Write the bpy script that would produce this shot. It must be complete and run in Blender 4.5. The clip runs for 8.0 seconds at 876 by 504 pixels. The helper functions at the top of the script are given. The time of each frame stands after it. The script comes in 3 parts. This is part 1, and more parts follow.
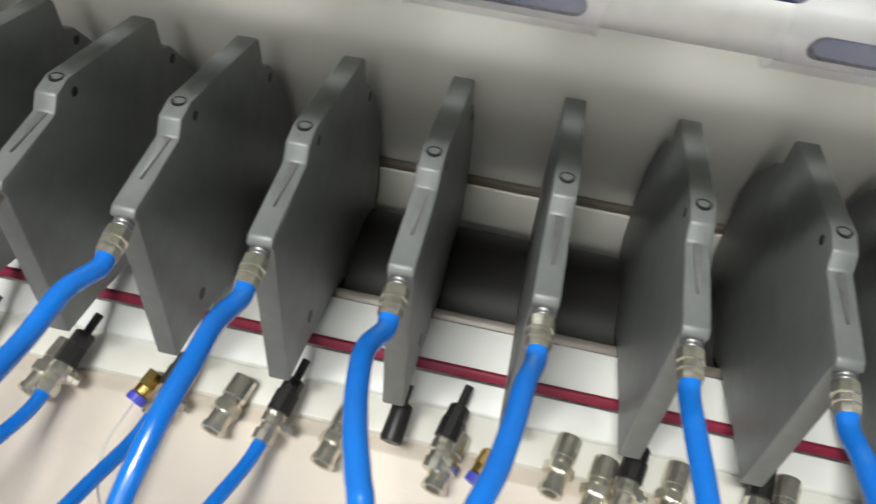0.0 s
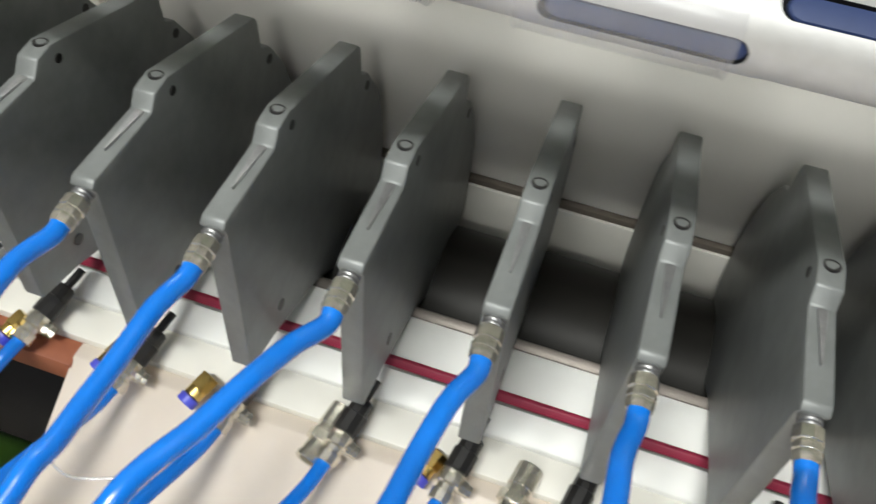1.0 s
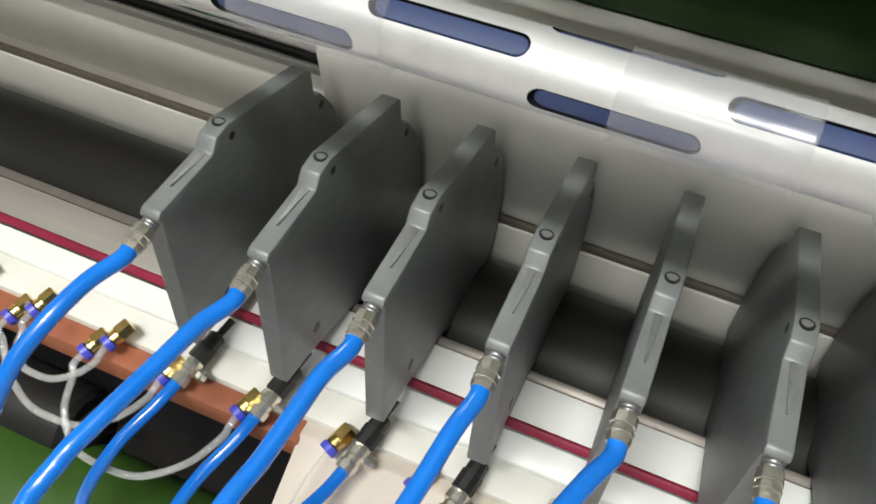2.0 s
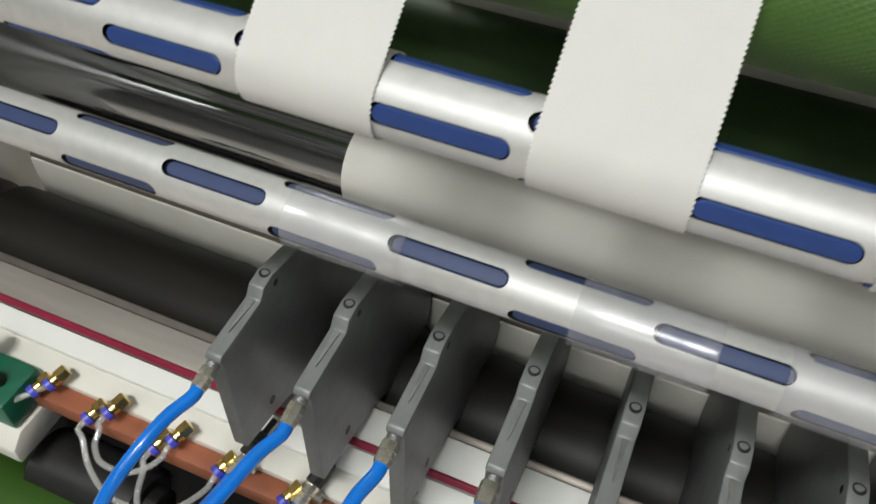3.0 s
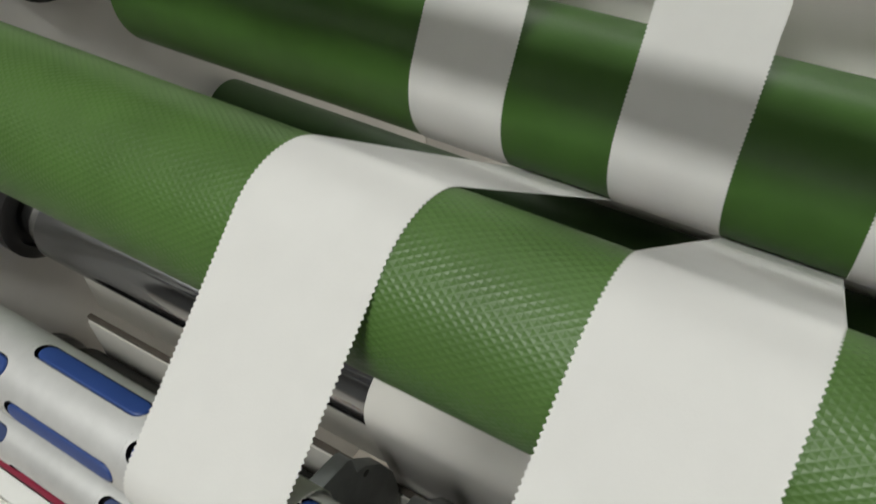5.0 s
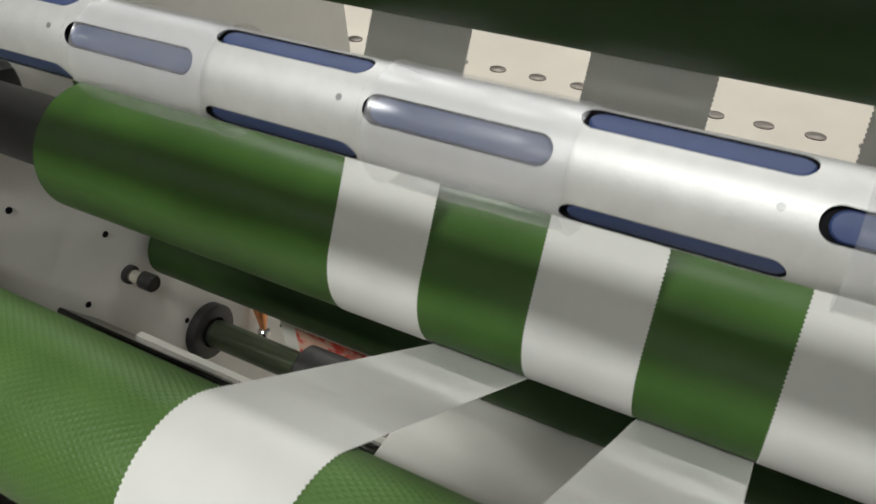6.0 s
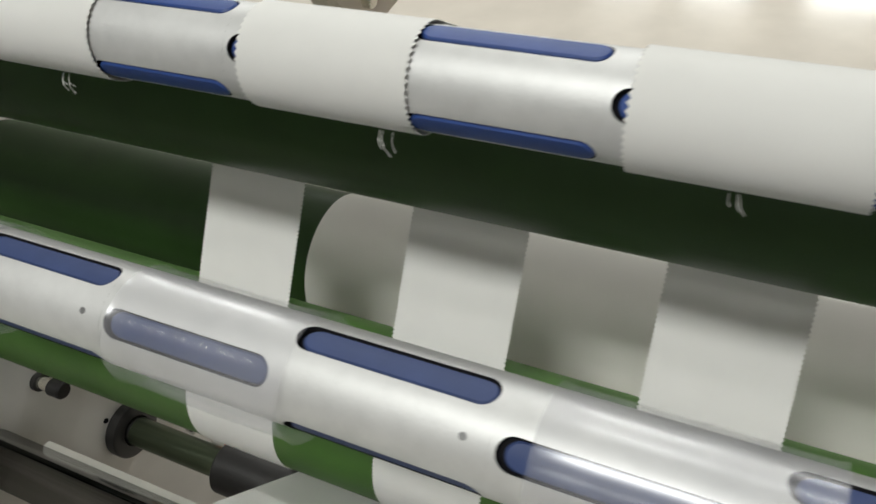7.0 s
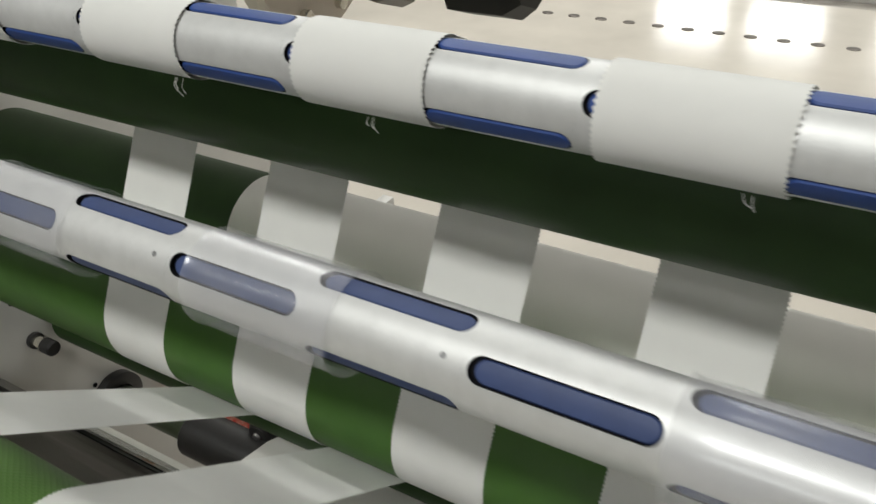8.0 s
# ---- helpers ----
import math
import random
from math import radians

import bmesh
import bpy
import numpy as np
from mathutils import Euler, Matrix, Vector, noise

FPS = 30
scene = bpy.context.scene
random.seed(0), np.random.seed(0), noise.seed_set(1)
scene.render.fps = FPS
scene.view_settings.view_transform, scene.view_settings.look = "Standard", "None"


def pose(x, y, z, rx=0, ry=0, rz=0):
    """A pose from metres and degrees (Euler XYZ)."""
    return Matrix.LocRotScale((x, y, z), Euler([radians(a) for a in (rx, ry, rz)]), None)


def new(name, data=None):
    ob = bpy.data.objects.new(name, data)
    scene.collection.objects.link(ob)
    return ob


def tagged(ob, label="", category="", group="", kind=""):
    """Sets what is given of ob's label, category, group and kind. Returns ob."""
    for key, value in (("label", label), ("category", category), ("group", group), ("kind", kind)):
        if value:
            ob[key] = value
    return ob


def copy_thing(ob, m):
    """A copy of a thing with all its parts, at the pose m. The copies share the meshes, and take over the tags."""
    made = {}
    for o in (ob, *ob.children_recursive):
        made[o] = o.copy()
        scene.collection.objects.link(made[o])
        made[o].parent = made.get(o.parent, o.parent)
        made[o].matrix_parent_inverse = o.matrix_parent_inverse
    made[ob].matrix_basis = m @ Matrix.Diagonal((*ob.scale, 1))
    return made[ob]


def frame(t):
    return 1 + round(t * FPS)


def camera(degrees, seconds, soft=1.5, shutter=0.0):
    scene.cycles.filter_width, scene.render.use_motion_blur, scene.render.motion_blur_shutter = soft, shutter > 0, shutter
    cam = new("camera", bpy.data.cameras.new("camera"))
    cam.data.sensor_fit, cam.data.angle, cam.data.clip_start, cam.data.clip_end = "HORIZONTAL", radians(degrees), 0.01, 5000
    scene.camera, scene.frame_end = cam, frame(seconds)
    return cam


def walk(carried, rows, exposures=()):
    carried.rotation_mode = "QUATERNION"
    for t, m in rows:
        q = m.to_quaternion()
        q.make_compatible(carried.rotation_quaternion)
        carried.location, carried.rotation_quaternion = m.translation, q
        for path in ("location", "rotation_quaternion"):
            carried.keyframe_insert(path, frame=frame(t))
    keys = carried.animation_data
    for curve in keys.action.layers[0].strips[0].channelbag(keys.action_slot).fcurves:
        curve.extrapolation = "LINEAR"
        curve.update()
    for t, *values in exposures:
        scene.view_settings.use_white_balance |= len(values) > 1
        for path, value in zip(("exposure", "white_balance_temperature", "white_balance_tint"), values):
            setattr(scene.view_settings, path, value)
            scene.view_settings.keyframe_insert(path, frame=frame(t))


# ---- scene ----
cam = camera(56.7, 8.0, soft=1.5, shutter=0.25)
walk(cam, [
    (0.0, pose(0.4451, -0.2017, 0.2508, 41.24, -4.20, 11.91)),
    (0.5, pose(0.3720, -0.1951, 0.2433, 41.30, -5.01, 14.74)),
    (1.0, pose(0.3088, -0.1816, 0.2448, 40.49, -4.22, 18.41)),
    (1.5, pose(0.2537, -0.1805, 0.2593, 40.73, -3.90, 21.60)),
    (1.7, pose(0.2335, -0.1862, 0.2665, 41.60, -3.65, 23.20)),
    (2.8, pose(0.2024, -0.2059, 0.3715, 41.46, -2.62, 23.58)),
    (3.0, pose(0.2149, -0.1983, 0.3983, 41.76, -1.47, 23.14)),
    (3.5, pose(0.2338, -0.1565, 0.4141, 41.89, 0.48, 25.45)),
    (4.0, pose(0.2427, -0.1030, 0.4047, 42.42, 2.26, 31.25)),
    (4.5, pose(0.2156, -0.0687, 0.4224, 43.19, 3.10, 32.36)),
    (4.7, pose(0.2101, -0.0563, 0.4308, 43.45, 3.24, 32.42)),
    (5.8, pose(0.2169, -0.0078, 0.4816, 49.08, 3.03, 29.35)),
    (6.0, pose(0.2166, 0.0065, 0.4914, 49.09, 3.17, 28.92)),
    (6.5, pose(0.2161, 0.0286, 0.5009, 50.81, 3.32, 26.93)),
    (7.0, pose(0.2645, 0.0570, 0.5234, 52.23, 4.10, 25.70)),
    (7.5, pose(0.3345, 0.0499, 0.5331, 53.67, 3.91, 30.01)),
    (8.0, pose(0.4202, 0.0187, 0.5317, 55.64, 3.73, 30.89)),
], exposures=[(0.0, 0.76), (1.7, 0.86), (3.0, 0.30), (3.6, 0.24), (4.5, 0.06), (5.8, 0.24), (6.5, 0.24), (7.2, 0.12), (8.0, 0.14)])

# ---- light: a closed hall with rows of ceiling lamps ----
world = bpy.data.worlds.new("hall_world")
scene.world = world
world.use_nodes = True
world.node_tree.nodes["Background"].inputs[0].default_value = (0.9, 0.95, 1.0, 1)
world.node_tree.nodes["Background"].inputs[1].default_value = 0.006

FLOOR_Z = -0.85
CEIL_Z = 3.2


def ceiling_lamp(x, y, power, sx=1.2, sy=0.3):
    data = bpy.data.lights.new("ceiling_lamp", "AREA")
    data.shape, data.size, data.size_y, data.energy = "RECTANGLE", sx, sy, power
    data.color = (0.985, 1.0, 0.945)
    ob = new("ceiling_lamp", data)
    ob.matrix_world = pose(x, y, CEIL_Z - 0.08)
    return ob


for lx, ly, lp, ls in ((-0.15, -1.60, 78, 0.3), (0.25, -4.6, 32, 0.3), (-2.4, -2.4, 9, 0.3), (2.4, -2.4, 8, 0.3), (-0.4, 1.3, 13, 0.3),
                       (-2.6, 3.4, 46, 0.3), (-0.4, 3.4, 34, 0.3), (2.0, 3.4, 20, 0.3), (-2.6, 5.8, 75, 0.3), (0.6, 5.8, 58, 0.3), (-3.6, 15.5, 85, 0.3), (-1.9, 15.5, 85, 0.3), (0.3, 15.5, 85, 0.3)):
    ceiling_lamp(lx, ly, lp, 1.2, ls)


# ---- materials ----
def mat(name, col, rough=0.5, metal=0.0, grain=0.06, scale=60.0, bump=0.0, bscale=300.0, spec=0.5, stain=0.0, coat=0.0, drawn=1.0):
    """Principled material with colour variation at two scales and fine relief; drawn < 1 stretches the grain along x."""
    m = bpy.data.materials.new(name)
    m.use_nodes = True
    nt = m.node_tree
    b = nt.nodes["Principled BSDF"]
    b.inputs["Roughness"].default_value = rough
    b.inputs["Metallic"].default_value = metal
    b.inputs["Specular IOR Level"].default_value = spec
    b.inputs["Coat Weight"].default_value = coat
    tc = nt.nodes.new("ShaderNodeTexCoord")
    n1 = nt.nodes.new("ShaderNodeTexNoise")
    n1.inputs["Scale"].default_value, n1.inputs["Detail"].default_value = scale, 5
    n2 = nt.nodes.new("ShaderNodeTexNoise")
    n2.inputs["Scale"].default_value, n2.inputs["Detail"].default_value = scale / 9, 3
    mp = nt.nodes.new("ShaderNodeMapping")
    mp.inputs["Scale"].default_value = (drawn, 1, 1)
    nt.links.new(tc.outputs["Object"], mp.inputs["Vector"])
    nt.links.new(mp.outputs[0], n1.inputs["Vector"])
    nt.links.new(mp.outputs[0], n2.inputs["Vector"])
    add = nt.nodes.new("ShaderNodeMath")
    add.operation = "MULTIPLY_ADD"
    add.inputs[1].default_value = 0.5
    nt.links.new(n1.outputs["Fac"], add.inputs[0])
    half = nt.nodes.new("ShaderNodeMath")
    half.operation = "MULTIPLY"
    half.inputs[1].default_value = 0.5
    nt.links.new(n2.outputs["Fac"], half.inputs[0])
    nt.links.new(half.outputs[0], add.inputs[2])
    ramp = nt.nodes.new("ShaderNodeValToRGB")
    lo = [max(0.0, c * (1 - grain * 2.2 - stain)) for c in col]
    hi = [min(1.0, c * (1 + grain * 2.2)) for c in col]
    ramp.color_ramp.elements[0].position, ramp.color_ramp.elements[1].position = 0.32, 0.66
    ramp.color_ramp.elements[0].color, ramp.color_ramp.elements[1].color = (*lo, 1), (*hi, 1)
    nt.links.new(add.outputs[0], ramp.inputs[0])
    nt.links.new(ramp.outputs[0], b.inputs["Base Color"])
    rr = nt.nodes.new("ShaderNodeMapRange")
    rr.inputs["To Min"].default_value, rr.inputs["To Max"].default_value = max(0.02, rough - 0.08), min(1, rough + 0.1)
    nt.links.new(n2.outputs["Fac"], rr.inputs["Value"])
    nt.links.new(rr.outputs[0], b.inputs["Roughness"])
    if bump:
        n3 = nt.nodes.new("ShaderNodeTexNoise")
        n3.inputs["Scale"].default_value, n3.inputs["Detail"].default_value = bscale, 4
        nt.links.new(tc.outputs["Object"], n3.inputs["Vector"])
        bp = nt.nodes.new("ShaderNodeBump")
        bp.inputs["Strength"].default_value, bp.inputs["Distance"].default_value = bump, 0.0006
        nt.links.new(n3.outputs["Fac"], bp.inputs["Height"])
        nt.links.new(bp.outputs[0], b.inputs["Normal"])
    return m


M_GREY = mat("grey_anodised", (0.225, 0.237, 0.237), 0.45, 0.25, 0.06, 90, 0.15, 900, stain=0.05)
M_ALU = mat("satin_aluminium", (0.64, 0.64, 0.64), 0.52, 0.50, 0.025, 160, 0.10, 900, stain=0.02)
M_BLUE = mat("blue_rubber", (0.018, 0.055, 0.23), 0.50, 0.0, 0.06, 80, 0.1, 600)
M_BLUE_DULL = mat("dull_blue_rubber", (0.030, 0.052, 0.15), 0.55, 0.0, 0.08, 80, 0.1, 600)
# near-black that paints the shade inside slots, bores and gaps
M_SHADE_BLACK = mat("shade_black", (0.010, 0.010, 0.012), 0.8, spec=0.1)
M_PAPER = mat("white_paper", (0.84, 0.835, 0.82), 0.75, 0.0, 0.012, 70, 0.1, 1500)
M_WEB = mat("paper_web", (0.78, 0.76, 0.72), 0.75, 0.0, 0.012, 40, 0.06, 1200)
M_TUBE = mat("blue_hose", (0.006, 0.20, 0.80), 0.22, 0.0, 0.05, 60, coat=0.4)
M_NICKEL = mat("nickel_brass", (0.84, 0.80, 0.70), 0.24, 0.88, 0.08, 200, stain=0.12)
M_STEEL = mat("plain_steel", (0.62, 0.62, 0.62), 0.25, 1.0, 0.08, 150, stain=0.1)
M_BRASS = mat("brass", (0.80, 0.58, 0.20), 0.24, 1.0, 0.06, 200)
M_RING = mat("violet_blue_plastic", (0.08, 0.09, 0.62), 0.35)
M_BLACK = mat("black_plastic", (0.018, 0.017, 0.017), 0.42, 0.0, 0.1, 120)
M_ANVIL = mat("blackened_steel", (0.017, 0.016, 0.014), 0.45, 0.0, 0.15, 30, stain=0.2, spec=0.2, drawn=0.2)
M_CHROME = mat("chrome", (0.36, 0.37, 0.385), 0.11, 1.0, 0.02, 40)
M_CREAM = mat("cream_paint", (0.82, 0.80, 0.74), 0.45, 0.0, 0.03, 25, 0.12, 500, stain=0.03)
M_LEDGE = mat("beige_paint", (0.74, 0.65, 0.56), 0.40, 0.0, 0.04, 20, 0.12, 500, stain=0.05)
M_WHITE = mat("white_paint", (0.84, 0.84, 0.82), 0.38, 0.0, 0.02, 30, 0.1, 400)
M_RED = mat("dark_red_rubber", (0.25, 0.012, 0.042), 0.5, 0.0, 0.08, 100)
M_ORANGE = mat("rust_red_primer", (0.34, 0.11, 0.055), 0.6, 0.0, 0.12, 60, 0.2, 300)
M_BROWN = mat("dark_brown_metal", (0.16, 0.14, 0.125), 0.4, 0.5, 0.1, 50)
M_PCB = mat("green_box", (0.012, 0.13, 0.075), 0.35, 0.0, 0.08, 80)
M_FLOOR = mat("floor_resin", (0.69, 0.635, 0.565), 0.14, 0.0, 0.05, 3.0, stain=0.05)
M_WALL = mat("hall_wall", (0.30, 0.30, 0.30), 0.8, 0.0, 0.03, 2.0)
M_CEIL = mat("hall_ceiling", (0.30, 0.30, 0.31), 0.9, 0.0, 0.03, 2.0)
M_FRAME = mat("frame_paint", (0.74, 0.72, 0.69), 0.36, 0.0, 0.03, 14, 0.1, 300, stain=0.04)
M_BAND = mat("dull_grey_metal", (0.34, 0.31, 0.285), 0.45, 0.3, 0.08, 60, 0.1, 400, stain=0.1, drawn=0.1)
M_TAN = mat("brown_metal", (0.17, 0.145, 0.12), 0.5, 0.2, 0.1, 50)
M_SCREW = mat("dull_screw_steel", (0.26, 0.26, 0.265), 0.4, 0.6, 0.1, 300)
M_DARKSTEEL = mat("polished_dark_steel", (0.10, 0.105, 0.10), 0.18, 1.0, 0.35, 160, stain=0.3, drawn=0.04)
M_THINROLL = mat("dark_green_steel", (0.085, 0.105, 0.065), 0.30, 0.7, 0.2, 120, stain=0.2, drawn=0.06)


def let_light_through(m, share):
    """Thin paper: part of the light that falls on its back comes through."""
    nt = m.node_tree
    b = nt.nodes["Principled BSDF"]
    tl = nt.nodes.new("ShaderNodeBsdfTranslucent")
    tl.inputs[0].default_value = (0.86, 0.84, 0.79, 1)
    mix = nt.nodes.new("ShaderNodeMixShader")
    mix.inputs[0].default_value = share
    nt.links.new(b.outputs[0], mix.inputs[1])
    nt.links.new(tl.outputs[0], mix.inputs[2])
    nt.links.new(mix.outputs[0], nt.nodes["Material Output"].inputs["Surface"])


let_light_through(M_PAPER, 0.18)
let_light_through(M_WEB, 0.08)


def green_rubber():
    """Green rubber cover with small raised lozenges that run askew round the roller."""
    m = mat("green_grip_rubber", (0.072, 0.150, 0.032), 0.42, 0.0, 0.07, 40)
    nt = m.node_tree
    b = nt.nodes["Principled BSDF"]
    tc = nt.nodes.new("ShaderNodeTexCoord")
    sep = nt.nodes.new("ShaderNodeSeparateXYZ")
    nt.links.new(tc.outputs["UV"], sep.inputs[0])

    def wave(a, c):
        u = nt.nodes.new("ShaderNodeMath")
        u.operation = "MULTIPLY"
        u.inputs[1].default_value = a
        nt.links.new(sep.outputs[0], u.inputs[0])
        v = nt.nodes.new("ShaderNodeMath")
        v.operation = "MULTIPLY_ADD"
        v.inputs[1].default_value = c
        nt.links.new(sep.outputs[1], v.inputs[0])
        nt.links.new(u.outputs[0], v.inputs[2])
        s = nt.nodes.new("ShaderNodeMath")
        s.operation = "SINE"
        nt.links.new(v.outputs[0], s.inputs[0])
        return s

    k = 2 * math.pi / 0.0025
    w1, w2 = wave(k * 0.62, k * 0.9), wave(-k * 0.62, k * 0.9)
    mx = nt.nodes.new("ShaderNodeMath")
    mx.operation = "MAXIMUM"
    nt.links.new(w1.outputs[0], mx.inputs[0])
    nt.links.new(w2.outputs[0], mx.inputs[1])
    bp = nt.nodes.new("ShaderNodeBump")
    bp.inputs["Strength"].default_value, bp.inputs["Distance"].default_value = 0.24, 0.0005
    nt.links.new(mx.outputs[0], bp.inputs["Height"])
    nt.links.new(bp.outputs[0], b.inputs["Normal"])
    return m


M_GREEN = green_rubber()
M_GREEN2 = mat("green_rubber", (0.046, 0.112, 0.019), 0.40, 0.0, 0.08, 30, 0.12, 500, spec=0.35)
# shaded copy of the green rubber: the shade is in its colour
M_GREEN_SHADED = mat("shaded_green_rubber", (0.021, 0.048, 0.012), 0.46, 0.0, 0.10, 30, 0.12, 500, spec=0.25)


def clear_film(name, tint, alpha, rough, gloss=0.03):
    m = bpy.data.materials.new(name)
    m.use_nodes = True
    nt = m.node_tree
    b = nt.nodes["Principled BSDF"]
    b.inputs["Base Color"].default_value = (*tint, 1)
    b.inputs["Roughness"].default_value = rough
    tr = nt.nodes.new("ShaderNodeBsdfTransparent")
    mix = nt.nodes.new("ShaderNodeMixShader")
    n = nt.nodes.new("ShaderNodeTexNoise")
    n.inputs["Scale"].default_value = 45
    tc = nt.nodes.new("ShaderNodeTexCoord")
    nt.links.new(tc.outputs["Object"], n.inputs["Vector"])
    rg = nt.nodes.new("ShaderNodeMapRange")
    rg.inputs["To Min"].default_value, rg.inputs["To Max"].default_value = alpha - 0.08, alpha + 0.08
    nt.links.new(n.outputs["Fac"], rg.inputs["Value"])
    nt.links.new(rg.outputs[0], mix.inputs[0])
    nt.links.new(tr.outputs[0], mix.inputs[1])
    nt.links.new(b.outputs[0], mix.inputs[2])
    gl = nt.nodes.new("ShaderNodeBsdfGlossy")
    gl.inputs["Color"].default_value = (0.95, 0.95, 1.0, 1)
    gl.inputs["Roughness"].default_value = rough
    top = nt.nodes.new("ShaderNodeMixShader")
    top.inputs[0].default_value = gloss
    nt.links.new(mix.outputs[0], top.inputs[1])
    nt.links.new(gl.outputs[0], top.inputs[2])
    nt.links.new(top.outputs[0], nt.nodes["Material Output"].inputs["Surface"])
    return m


M_FILM = clear_film("clear_film", (0.80, 0.80, 0.86), 0.085, 0.24)
M_CLEAR = clear_film("clear_hose", (0.85, 0.85, 0.83), 0.28, 0.10, 0.08)


# ---- mesh helpers ----
def finish(bm, name, material, smooth=True, angle=35):
    bmesh.ops.recalc_face_normals(bm, faces=bm.faces[:])
    me = bpy.data.meshes.new(name)
    if smooth:
        for fc in bm.faces:
            fc.smooth = True
        for e in bm.edges:
            if len(e.link_faces) == 2 and e.calc_face_angle(0) > radians(angle):
                e.smooth = False
    bm.to_mesh(me)
    bm.free()
    me.materials.append(material)
    return me


def thing(name, bm, material, label, category, group="", kind="", m=None, angle=35):
    ob = new(name, finish(bm, name, material, True, angle))
    if m is not None:
        ob.matrix_world = m
    return tagged(ob, label, category, group, kind)


def part(name, bm, material, parent, label="", m=None, angle=35):
    ob = new(name, finish(bm, name, material, True, angle))
    ob.parent = parent
    if m is not None:
        ob.matrix_basis = m
    return tagged(ob, label) if label else ob


def empty(name, label, category, group="", kind="", m=None):
    ob = new(name)
    if m is not None:
        ob.matrix_world = m
    return tagged(ob, label, category, group, kind)


def ring_solid(sections, n=32, axis="x", cap=True):
    """A turned body: sections are (position along the axis, radius)."""
    bm = bmesh.new()
    loops = []
    for a, r in sections:
        lp = []
        for i in range(n):
            t = 2 * math.pi * i / n
            c, s = r * math.cos(t), r * math.sin(t)
            co = (a, c, s) if axis == "x" else ((c, s, a) if axis == "z" else (s, a, c))
            lp.append(bm.verts.new(co))
        loops.append(lp)
    for p, q in zip(loops, loops[1:]):
        for i in range(n):
            bm.faces.new((p[i], p[(i + 1) % n], q[(i + 1) % n], q[i]))
    if cap:
        bm.faces.new(loops[0])
        bm.faces.new(loops[-1])
    return bm


def box(x0, x1, y0, y1, z0, z1, bevel=0.0, seg=2):
    bm = bmesh.new()
    bmesh.ops.create_cube(bm, size=1, matrix=Matrix.LocRotScale(((x0 + x1) / 2, (y0 + y1) / 2, (z0 + z1) / 2), None, (x1 - x0, y1 - y0, z1 - z0)))
    if bevel:
        bmesh.ops.bevel(bm, geom=bm.edges[:], offset=bevel, segments=seg, affect="EDGES", profile=0.5)
    return bm


def prism(profile, x0, x1, bevel=0.0, seg=2):
    """A plate or bar: a closed outline in (y, z) drawn out from x0 to x1."""
    bm = bmesh.new()
    a = [bm.verts.new((x0, y, z)) for y, z in profile]
    b = [bm.verts.new((x1, y, z)) for y, z in profile]
    n = len(profile)
    bm.faces.new(a)
    bm.faces.new(b[::-1])
    for i in range(n):
        bm.faces.new((a[i], b[i], b[(i + 1) % n], a[(i + 1) % n]))
    bmesh.ops.recalc_face_normals(bm, faces=bm.faces[:])
    if bevel:
        bmesh.ops.bevel(bm, geom=[e for e in bm.edges if e.calc_face_angle(0) > 0.5], offset=bevel, segments=seg, affect="EDGES", profile=0.5)
    return bm


def smooth_path(pts, n=24):
    """Catmull-Rom through the points."""
    pts = [Vector(p) for p in pts]
    pts = [2 * pts[0] - pts[1]] + pts + [2 * pts[-1] - pts[-2]]
    out = []
    for i in range(1, len(pts) - 2):
        p0, p1, p2, p3 = pts[i - 1:i + 3]
        for k in range(n):
            t = k / n
            out.append(0.5 * (2 * p1 + (p2 - p0) * t + (2 * p0 - 5 * p1 + 4 * p2 - p3) * t * t + (3 * p1 - p0 - 3 * p2 + p3) * t ** 3))
    out.append(pts[-2])
    return out


def sweep(path, radius, n=16):
    """A round hose along a path."""
    bm = bmesh.new()
    loops = []
    up = Vector((0.3, 0.9, 0.2))
    for i, p in enumerate(path):
        d = (path[min(i + 1, len(path) - 1)] - path[max(i - 1, 0)]).normalized()
        side = d.cross(up).normalized()
        up = side.cross(d).normalized()
        loops.append([bm.verts.new(p + radius * (math.cos(2 * math.pi * k / n) * side + math.sin(2 * math.pi * k / n) * up)) for k in range(n)])
    for a, b in zip(loops, loops[1:]):
        for k in range(n):
            bm.faces.new((a[k], a[(k + 1) % n], b[(k + 1) % n], b[k]))
    bm.faces.new(loops[0])
    bm.faces.new(loops[-1])
    return bm


def along(p, d, roll=0.0):
    """A pose at p whose z axis points along d."""
    return Matrix.Translation(p) @ Vector(d).normalized().to_track_quat("Z", "Y").to_matrix().to_4x4() @ pose(0, 0, 0, 0, 0, roll)


# ---- the plan: slit width, roller axes (y, z) and radii ----
W = 0.058
EDGE = -0.009
X_LEFT, X_RIGHT = -0.345, 1.10
FR = X_LEFT - 0.040


def slit(k):
    return EDGE + W * k


SHAFT_1 = (0.0200, 0.1295, 0.0135)
SHAFT_2 = (0.0224, 0.2100, 0.0156)
SHAFT_3 = (0.1723, 0.3700, 0.0148)
SHAFT_4 = (0.2444, 0.4216, 0.0150)
GUIDE_1 = (0.1000, 0.2500, 0.0335)
GUIDE_2 = (0.2995, 0.1890, 0.0450)
GUIDE_3 = (0.3130, 0.3632, 0.0335)
GUIDE_4 = (0.4160, 0.1800, 0.0460)
GUIDE_5 = (0.4277, -0.0454, 0.0335)
WEB_ROLL = (0.2050, -0.0130, 0.0320)
ANVIL = (0.1280, -0.1750, 0.0520)


